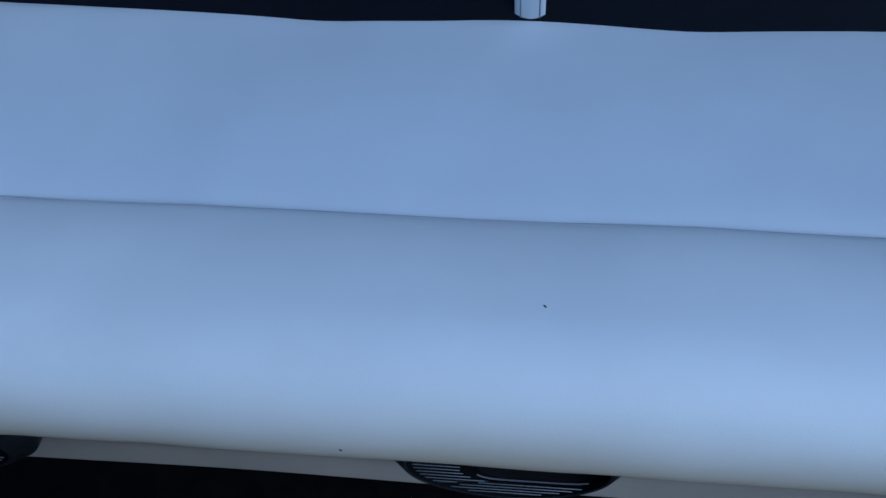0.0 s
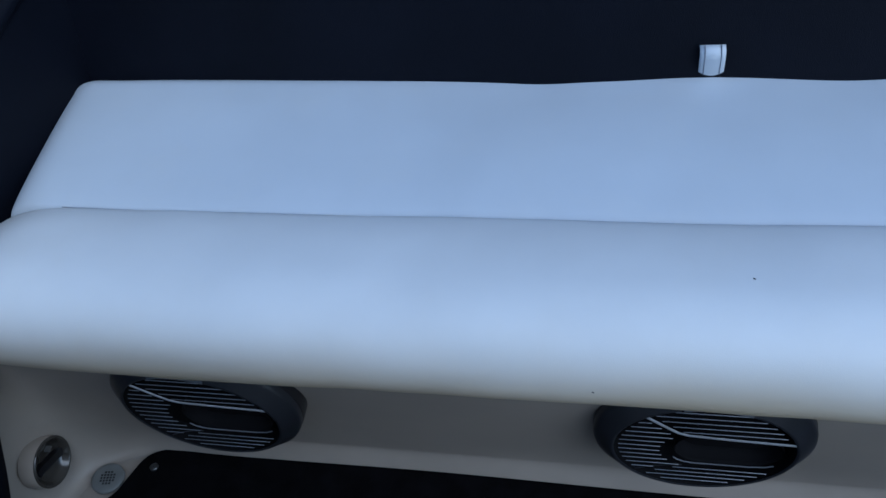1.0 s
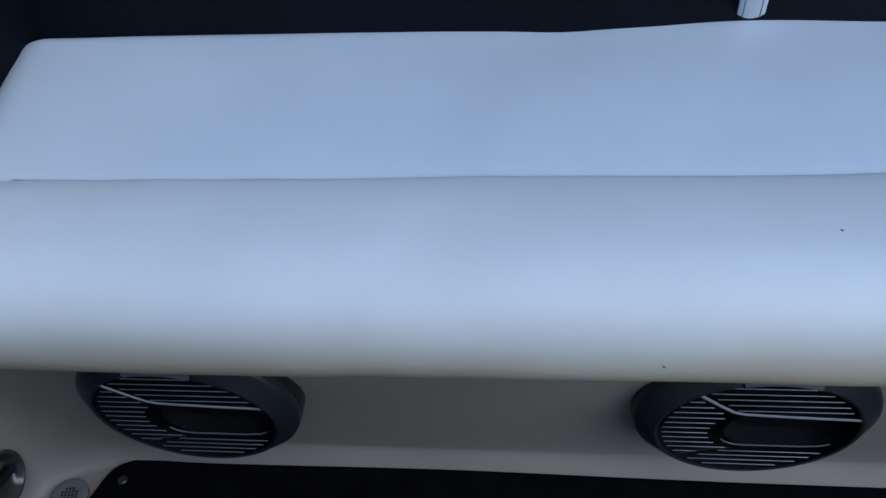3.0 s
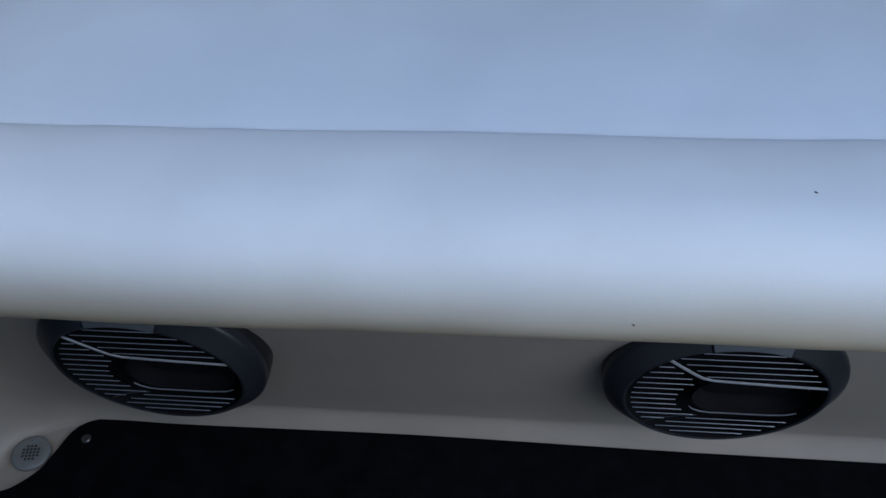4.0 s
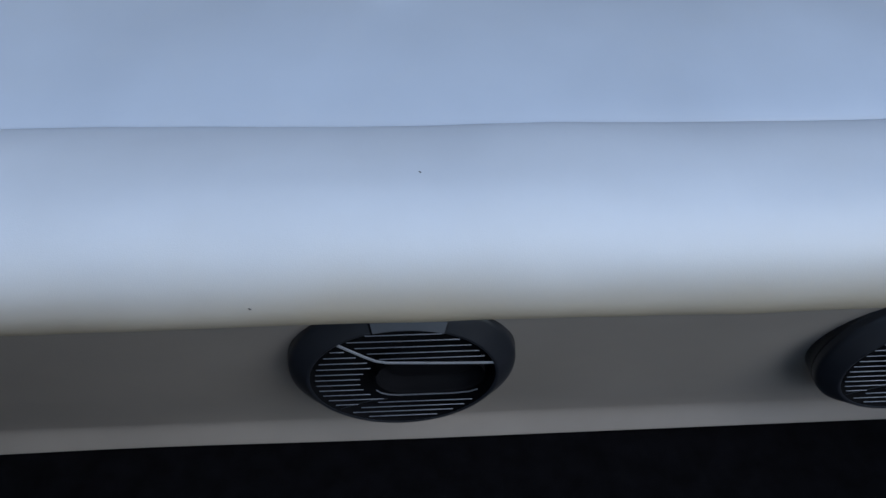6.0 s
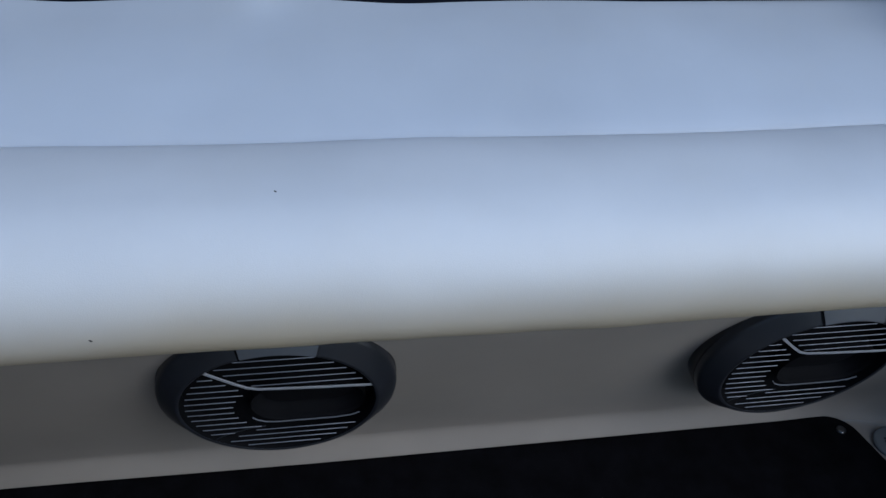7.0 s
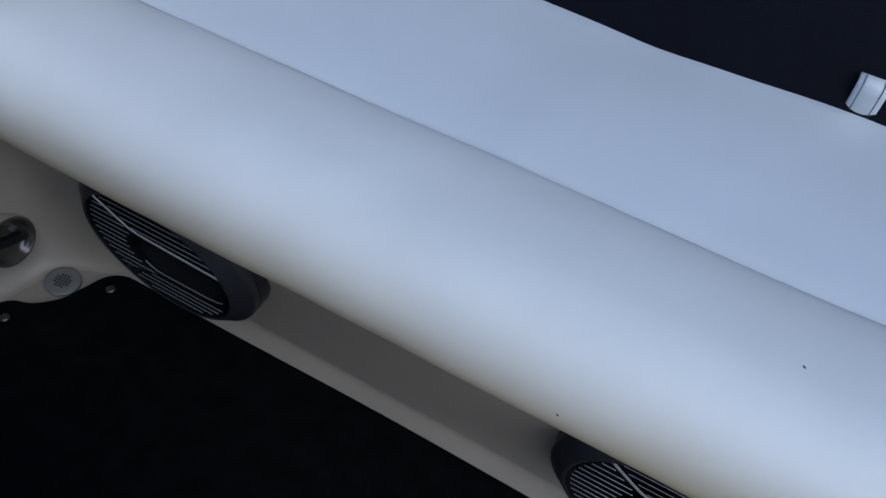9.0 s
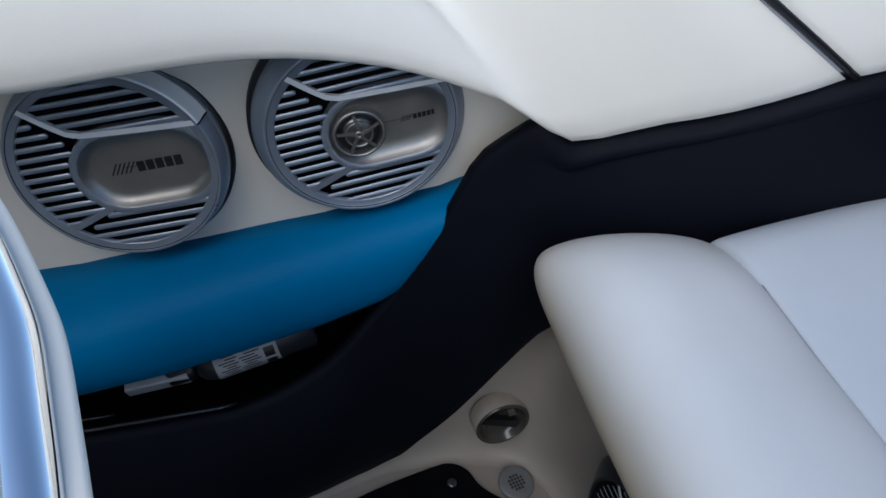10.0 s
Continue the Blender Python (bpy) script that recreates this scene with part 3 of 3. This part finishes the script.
        rows = [[(u, -lip + d, v) for u, v in ring(i)] for i, d in ((0.0, 0.0008), (0.0010, 0.0022), (0.0030, 0.0052), (0.0060, 0.0080), (0.0100, 0.0098), (0.0160, 0.0108), (0.0260, 0.0112), (0.0368, 0.0112))]
    else:
        rows = [[(u, -0.004, v) for u, v in ring(0.0)], [(u, -lip, v) for u, v in ring(0.0)], [(u, -lip + 0.003, v) for u, v in ring(0.0016)]]
        part("plate_frame", mesh_of("plate_frame", *grid(rows, True, False), plate), ob, sharp=50)
        rows = [[(u, -lip + 0.003, v) for u, v in ring(0.0016)], [(u, -depth, v) for u, v in ring(0.0040)], [(u, -depth - 0.0014, v) for u, v in ring(0.0100)], [(u, -depth - 0.0020, v) for u, v in ring(0.0200)], [(u, -depth - 0.0020, v) for u, v in ring(0.0318)]]
    face = part("plate", mesh_of("plate", *grid(rows, True, False), plate), ob, "smooth oblong recessed centre plate")
    if not marks:
        curl = [(-0.0265, low + 0.013), (-0.022, low + 0.007), (-0.014, low + 0.0028), (-0.004, low + 0.0012), (0.05, low + 0.0012), (0.066, low + 0.0035), (0.074, low + 0.008)]
        part("lip", mesh_of("lip", *ribbon(curl, 0.0006, top - 0.0022, top - 0.001), bars), ob, "lower lip of the slot, its glint drawn as a pale strip", sharp=40)
    a0, a1 = (20, 96) if marks else (67.5, 107)         # raised tab let into the rim, with a fine gap at each end
    for b0, b1, lift, name2, mat in ((a0, a1, 0.0012, "tab", BRIGHT if marks else TABGREY), (a1, a1 + 1.3, 0.0006, "tab_gap", MATTBLACK), (a0 - 1.3, a0, 0.0006, "tab_gap", BLACK)):
        rows = []
        for rr, w in (((edge + 0.0040, 0.0320), (edge + 0.0060, 0.0308), (0.1118, 0.0170), (0.1132, 0.0155), (0.1140, 0.012)) if marks else ((0.0936, 0.0270), (0.0960, 0.0262), (0.1105, 0.0140), (0.1128, 0.0125), (0.1140, 0.009))):
            rows.append([((rr + lift) * math.cos(a), -(w + lift), (rr + lift) * math.sin(a)) for a in (radians(b0 + (b1 - b0) * k / 24) for k in range(25))])
        part(name2, mesh_of(name2, *grid(rows), mat), ob, "raised tab on the rim" if name2 == "tab" else "", sharp=40)
    for a in (200, 340) if marks else ():
        cu, cv = 0.1035 * math.cos(radians(a)), 0.1035 * math.sin(radians(a))
        v3, f3 = lathe([(0.0022, 0.015), (0.0022, 0.0204), (0.0010, 0.0204), (0.0005, 0.0198)] if not marks else [(0.0020, 0.018), (0.0020, 0.0256), (0.0005, 0.0254)], 12)
        part("screw", mesh_of("screw", [(x + cu, y, z + cv) for x, y, z in v3], f3, DARKMETAL), ob)
    if tweeter:
        tu, tv = -0.005, -0.0055

        def at_tweeter(v3):
            return [(x + tu, y, z + tv) for x, y, z in v3]
        v3, f3 = lathe([(0.0262, 0.0125), (0.0262, 0.0215), (0.0250, 0.0238), (0.0236, 0.0244), (0.0222, 0.0234), (0.0214, 0.0190), (0.0212, 0.0160)], 40)
        horn = part("tweeter", mesh_of("tweeter", at_tweeter(v3), f3, SATIN), ob, "round tweeter in a satin collar")
        v3, f3 = lathe([(0.0214, 0.0165), (0.0180, 0.0172), (0.0005, 0.0172)], 40)
        part("tweeter_well", mesh_of("tweeter_well", at_tweeter(v3), f3, BLACK), horn, "black recess")
        v3, f3 = lathe([(0.0168, 0.0172), (0.0160, 0.0192), (0.0130, 0.0212), (0.0080, 0.0224), (0.0005, 0.0228)], 32)
        part("tweeter_dome", mesh_of("dome", at_tweeter(v3), f3, DARKMETAL), horn, "glossy dark dome")
        v3, f3 = lathe([(0.0046, 0.0220), (0.0046, 0.0250), (0.0036, 0.0258), (0.0014, 0.0258), (0.0010, 0.0250), (0.0003, 0.0250)], 20)
        part("hub", mesh_of("hub", at_tweeter(v3), f3, SATIN), horn, "small satin hub")
        v3, f3 = lathe([(0.0138, 0.0214), (0.0136, 0.0240), (0.0126, 0.0242), (0.0122, 0.0216)], 32)
        part("spoke_ring", mesh_of("spoke_ring", at_tweeter(v3), f3, SATIN), horn)
        for k in range(5):
            a = 2 * math.pi / 5 * k + 0.25
            part("spoke", mesh_of("spoke", *ribbon([(tu + 0.004 * math.cos(a), tv + 0.004 * math.sin(a)), (tu + 0.012 * math.cos(a + 0.06), tv + 0.012 * math.sin(a + 0.06)), (tu + 0.0216 * math.cos(a + 0.14), tv + 0.0216 * math.sin(a + 0.14))], 0.0030, 0.0228, 0.0250), SATIN), horn, sharp=40)
    if marks:                                           # plain bars in place of the maker's mark
        u, size, lift = (0.036, 0.52, -0.0129) if tweeter else (-0.010, 0.98, -0.0129)
        base_v = mid - 0.006 * size
        for k in range(5):
            a = u + k * 0.0042 * size
            part("mark", mesh_of("mark", [(a, lift, base_v), (a + 0.0016 * size, lift, base_v), (a + 0.0096 * size, lift, base_v + 0.0115 * size), (a + 0.0080 * size, lift, base_v + 0.0115 * size)], [(0, 1, 2, 3)], BLACK), face)
        a = u + 0.026 * size
        for k in range(5):
            part("mark", mesh_of("mark", [(a, lift, base_v), (a + 0.0072 * size, lift, base_v), (a + 0.0078 * size, lift, base_v + 0.0105 * size), (a + 0.0006 * size, lift, base_v + 0.0105 * size)], [(0, 1, 2, 3)], BLACK), face)
            a += 0.0088 * size
    for piece in ob.children_recursive:                 # the grilles differ in width; the side models stand out further
        if not piece.name.startswith(("bezel", "gasket", "grille_", "tab_gap", "screw")) and piece.name.split(".")[0] != "tab":
            piece.data.transform(Matrix.Translation((0, -0.005 if marks else 0, 0)) @ Matrix.Diagonal((inner, 1, inner, 1)))
    return ob


FACE_TILT = math.degrees(math.atan(LEAN))
front_speaker = speaker("speaker", "dark graphite round speaker set in the seat base", "speakers in the seat base", GRAPHITE, BARS, RIB, MATTBLACK, 0.0008)
front_speaker.matrix_basis = pose(0.001, 0.031, 0.2305, FACE_TILT, 0, 0)
front_speaker.scale = (1.03, 1.03, 1.03)
copy_thing(front_speaker, pose(-0.5845, 0.020, 0.2390, FACE_TILT, 0, 0)).scale = (1.043, 1.043, 1.043)
copy_thing(front_speaker, pose(0.574, 0.028, 0.2255, FACE_TILT, 0, 0)).scale = (1.042, 1.042, 1.042)


def on_wall(centre, turn, size, swing, tip):
    x = -WALL_DIR
    m = Matrix((x, -WALL_OUT, Vector((0, 0, 1)))).transposed().to_4x4()
    return Matrix.Translation(centre) @ m @ pose(0, 0, 0, 0, 0, swing) @ pose(0, 0, 0, -tip) @ pose(0, 0, 0, 0, turn, 0) @ Matrix.Scale(size, 4)


coax = speaker("coaxial_speaker", "silver round coaxial speaker on the cockpit side wall", "side wall speakers", SILVER, SILVER, BRIGHT, SATIN, 0.0050, tweeter=True, marks=True)
m = on_wall(wall_point(0.001, 0.4957, 0.001), -17, 0.890, 7.0, 2.7)
coax.matrix_basis = m
woofer = speaker("woofer", "silver round woofer with satin plate on the cockpit side wall", "side wall speakers", SILVER, SILVER, BRIGHT, SATIN, 0.0050, marks=True)
woofer.matrix_basis = on_wall(wall_point(0.2227, 0.4285, 0.001), -18, 0.902, -2.3, 3.4)


# ---- blue pad and pocket ----
def blue_pad():
    ob = thing("bolster_pad", "bright blue vinyl arm pad below the side speakers", "arm pad")
    keys = [(-0.95, 0.19, 0.10), (-0.65, 0.235, 0.132), (-0.485, 0.283, 0.169), (-0.38, 0.323, 0.200), (-0.245, 0.371, 0.254), (-0.162, 0.402, 0.300), (-0.12, 0.421, 0.385), (-0.095, 0.438, 0.43)]
    rows = []
    for i in range(60):
        y = -0.95 + 0.855 * i / 59
        top, bottom = curve_at(keys, y)
        back = -0.969 + (y + 0.213) * 0.19
        front = curve_at([(-0.95, -0.915), (-0.48, -0.905), (-0.25, -0.902), (-0.14, -0.905), (-0.095, -0.908)], y)[0]
        row = []
        h = top - bottom
        for u, k in ((0, 0.0), (0.35, -0.02), (0.65, -0.07), (0.85, -0.16), (0.96, -0.30), (1.0, -0.48), (0.99, -0.68), (0.94, -0.86), (0.82, -0.97), (0.6, -1.0), (0.2, -0.95), (0.0, -0.9)):
            row.append((back + (front - back) * u, y, top + h * k))
        rows.append(row)
    board = [[(-0.972 + (y + 0.213) * 0.19 + d, y, curve_at(keys, y)[k] + (-0.004 if k == 0 else 0.012)) for d in (0.0, 0.006) for k in ((0, 1) if d == 0 else (1, 0))] for y in np.linspace(-0.94, -0.11, 24)]
    part("backing_board", mesh_of("backing_board", *grid(board, True, True), BLACK), ob, "black backing board", sharp=40)
    part("pad", mesh_of("blue_pad", *grid(rows, True, True), BLUE), ob)
    return ob


blue_pad()


def pocket_lip():
    ob = thing("pocket_lip", "glossy black edge trim along the side pocket", "trim strip")
    pts = [(-(curve_at(PANEL, y)[2] + 0.012), y, curve_at(PANEL, y)[3] + 0.012) for y in np.linspace(-0.8, -0.335, 30)]
    part("edge", mesh_of("lip", *tube(pts, 0.0022, 10), GLOSSBLACK), ob)
    pts = [(x - 0.016, y, z - 0.002) for x, y, z in pts[:22]]
    part("edge", mesh_of("lip", *tube(pts, 0.0018, 10), GLOSSBLACK), ob)
    return ob


pocket_lip()


def bottle():
    ob = thing("bottle", "dark grey plastic bottle with white label, lying in side pocket", "bottle")
    def turned(profile):
        v, f = lathe(profile, 28)
        return v, f
    part("body", mesh_of("body", *turned([(0.0005, 0.0), (0.021, 0.0), (0.025, 0.004), (0.025, 0.120), (0.020, 0.135), (0.012, 0.142), (0.0005, 0.142)]), GRAPHITE), ob)
    sticker = part("label", mesh_of("label", *turned([(0.0253, 0.046), (0.0255, 0.047), (0.0255, 0.118), (0.0253, 0.119)]), PAPER), ob, "white paper label with illegible print")
    part("cap", mesh_of("cap", *turned([(0.0005, 0.142), (0.014, 0.142), (0.015, 0.146), (0.015, 0.170), (0.013, 0.174), (0.0005, 0.174)]), BLACK), ob, "black cap")
    def patch(a0, a1, w0, w1):
        n = 5
        rows = [[(0.0258 * math.cos(a), -w, 0.0258 * math.sin(a)) for w in (w0, w1)] for a in np.linspace(radians(a0), radians(a1), n)]
        part("print", mesh_of("print", *grid(rows), BLACK), sticker, "black print")
    patch(-34, -4, 0.050, 0.062)
    patch(4, 34, 0.050, 0.062)
    for k in range(15):
        patch(-62 + k * 8, -58.5 + k * 8, 0.066 + (k % 3) * 0.003, 0.084 + (k % 4) * 0.002)
        patch(-62 + k * 8, -58.5 + k * 8, 0.092 + (k % 2) * 0.003, 0.106 + (k % 3) * 0.004)
    return ob


b = bottle()
b.matrix_basis = pose(-0.962, -0.243, 0.211, 17, 0, 5)


def paper_box():
    ob = thing("carton", "small white carton lying in the side pocket", "carton")
    v, f = slab([(-0.02, -0.035), (0.02, -0.035), (0.02, 0.035), (-0.02, 0.035)], 0.0, 0.02, 0.002)
    part("body", mesh_of("carton", v, f, CARTON), ob, sharp=30)
    ob.matrix_basis = pose(-0.958, -0.418, 0.153, 14, 20, 4)
    return ob


paper_box()


# ---- floor things ----
def carpet():
    ob = thing("carpet", "black snap-in carpet mat with shaped corners on the floor", "carpet")
    half = [(0.0, 0.082), (0.15, 0.080), (0.3, 0.081), (0.45, 0.079), (0.6, 0.078), (0.70, 0.079), (0.757, 0.079), (0.788, 0.064), (0.801, 0.030), (0.811, 0.0), (0.837, -0.028), (0.864, -0.040), (0.876, -0.058),
            (0.874, -0.085), (0.855, -0.162), (0.830, -0.24), (0.820, -0.29), (0.822, -0.325), (0.812, -0.343), (0.77, -0.347), (0.4, -0.348)]
    outline = [(x * 0.97, y) for x, y in half] + [(0.0, -0.349)] + [(-x, y + 0.007 * math.exp(-((x - 0.33) / 0.22) ** 2)) for x, y in reversed(half)][:-1]
    part("mat", mesh_of("mat", *slab(rounded(outline, 5), -0.005, 0.001, 0.003), CARPET), ob, sharp=60)
    for x, y in ((-0.770, 0.049), (-0.849, -0.064), (-0.796, -0.327), (0.750, 0.056), (0.822, -0.064), (0.772, -0.327)):
        v, f = lathe([(0.0066, 0.0), (0.0066, 0.002), (0.0050, 0.0034), (0.003, 0.0026), (0.0005, 0.0029)], 20)
        v = [(a + x, c + y, -b2 + 0.001) for a, b2, c in v]
        part("snap", mesh_of("snap", v, f, DARKMETAL), ob, "metal snap button")
    return ob


carpet()


def drain(x, y):
    ob = thing("floor_drain", "grey plastic floor drain with a square perforated centre", "drain", "floor drains")
    v, f = lathe([(0.028, -0.002), (0.028, 0.002), (0.025, 0.0035), (0.016, 0.003), (0.0005, 0.003)], 36)
    face = part("flange", mesh_of("flange", [(a, c, -b2) for a, b2, c in v], f, GREYPLASTIC), ob)
    for i in range(5):
        for j in range(5):
            if abs(i - 2) + abs(j - 2) < 4:
                cx, cy = (i - 2) * 0.0052, (j - 2) * 0.0052
                part("hole", mesh_of("hole", [(cx - 0.0018, cy - 0.0018, 0.0034), (cx + 0.0018, cy - 0.0018, 0.0034), (cx + 0.0018, cy + 0.0018, 0.0034), (cx - 0.0018, cy + 0.0018, 0.0034)], [(0, 1, 2, 3)], BLACK), face)
    ob.matrix_basis = pose(x, y, 0.004, 0, 0, 12)
    return ob


drain(-0.799, 0.024).matrix_basis = pose(-0.836, 0.024, 0.0, 4, 6, 12) @ Matrix.Scale(0.88, 4)
drain(0.826, 0.026).matrix_basis = pose(0.814, 0.030, 0.0, 4, -6, -12) @ Matrix.Scale(0.88, 4)


def inspection_cap():
    ob = thing("inspection_cap", "smoked round plug cover set in the corner of the floor pan", "plug cover", "plug covers")
    v, f = lathe([(0.0376, -0.026), (0.0378, -0.004), (0.0374, -0.0012)], 40)
    part("collar", mesh_of("collar", [(a, c, -b2) for a, b2, c in v], f, LINER), ob, "greige moulded collar")
    v, f = lathe([(0.0374, -0.0012), (0.0374, 0.0), (0.0366, 0.0014), (0.0345, 0.0018), (0.0330, 0.0008), (0.0315, -0.006), (0.026, -0.011), (0.015, -0.0135), (0.0005, -0.014)], 40)
    part("ring", mesh_of("ring", [(a, c, -b2) for a, b2, c in v], f, SMOKE), ob)
    v, f = ribbon([(-0.026, -0.006), (-0.016, -0.005), (0.0, 0.001), (0.016, 0.006), (0.024, 0.010)], 0.011, -0.013, -0.003)
    part("latch", mesh_of("latch", [(c, a, -b2) for a, b2, c in v], f, BLACK), ob, "dark turning latch", sharp=40)
    v, f = ribbon([(0.012, 0.012), (0.021, 0.014)], 0.0022, -0.012, -0.003)
    part("pin", mesh_of("pin", [(-c, a - 0.004, -b2) for a, b2, c in v], f, SATIN), ob, "small metal pin", sharp=40)
    return ob


inspection_cap().matrix_basis = pose(-0.879, 0.002, 0.0765, 0, 86, 2)
inspection_cap().matrix_basis = pose(0.866, 0.016, 0.0765, 0, 86, 178)


# ---- bucket chair beside the bench ----
def chair():
    ob = thing("bucket_chair", "white and cream bucket chair with a chrome rail along its back", "chair")
    back = [(0, -0.150, -0.51), (1, -0.165, -0.445), (2, -0.210, -0.405), (3, -0.287, -0.3915), (4, -0.390, -0.3850), (5, -0.487, -0.3982), (6, -0.531, -0.4100), (7, -0.590, -0.436), (8, -0.635, -0.470), (9, -0.656, -0.53), (10, -0.658, -0.64)]

    def run(s, inset):
        p = curve_at(back, s)
        q = curve_at(back, s + 0.05) - curve_at(back, max(s - 0.05, 0))
        n = np.array((q[1], -q[0])) / np.hypot(*q)
        return p - n * inset
    top = 0.712
    rows = []
    for s in np.linspace(3.0, 9.9, 60):
        row = []
        drop = 0.03 * max(0.0, 4.0 - s) ** 2
        for inset, z in ((0.060, 0.30), (0.0100, top - 0.016), (0.0036, top - 0.007), (0.0018, top - 0.003), (0.0022, top - 0.0008), (0.0036, top), (0.0070, top - 0.0002), (0.0086, top - 0.0012), (0.0094, top - 0.010), (0.018, top - 0.018), (0.068, 0.30)):
            p = run(s, inset)
            row.append((p[0], p[1], z - (drop if z > 0.31 else 0)))
        rows.append(row)
    part("shell", mesh_of("shell", *grid(rows, True, True), WHITEGEL), ob, "white moulded shell edge")
    pts = []
    for s in np.linspace(2.8, 9.9, 60):
        p = run(s, 0.0152)
        pts.append((p[0], p[1], top + 0.001 - 0.022 * max(0.0, 4.8 - s) ** 1.5))
    part("rail", mesh_of("rail", *tube(pts, 0.0078, 20), CHROME), ob, "polished chrome rail")
    rows = []
    for s in np.linspace(0.2, 9.9, 80):
        edge = 0.0245 * min(1.0, max(0.0, (s - 3.6) / 0.9))
        row = []
        for inset, z in ((0.0, 0.28), (0.0, top - 0.022), (0.0012, top - 0.016), (0.004, top - 0.0125), (0.010, top - 0.0105), (0.035, top - 0.004), (0.07, top - 0.008), (0.10, top - 0.03), (0.115, top - 0.08), (0.12, 0.40), (0.12, 0.28)):
            p = run(s, inset + edge)
            row.append((p[0], p[1], z + (0.013 if s > 4.2 else 0.020 - 0.007 * max(0.0, s - 3.2)) - 0.012 * max(0.0, 1.2 - s)))
        rows.append(row)
    part("back_cushion", mesh_of("back_cushion", *grid(rows, True, True), CREAM), ob, "cream vinyl padded back")
    outline = rounded([(-0.24, -0.47), (-0.19, -0.62), (-0.21, -0.84), (-0.41, -0.88), (-0.61, -0.84), (-0.63, -0.62), (-0.58, -0.48), (-0.41, -0.42)], 6)
    part("seat", mesh_of("chair_seat", *slab(outline, 0.30, 0.42, 0.03), CREAM), ob, "cream vinyl seat cushion")
    v, f = lathe([(0.16, 0.0), (0.15, 0.01), (0.05, 0.02), (0.045, 0.31)], 32)
    part("pedestal", mesh_of("pedestal", [(a - 0.41, c - 0.66, -b2 - 0.004) for a, b2, c in v], f, WHITEGEL), ob, "white pedestal")
    return ob


chair()
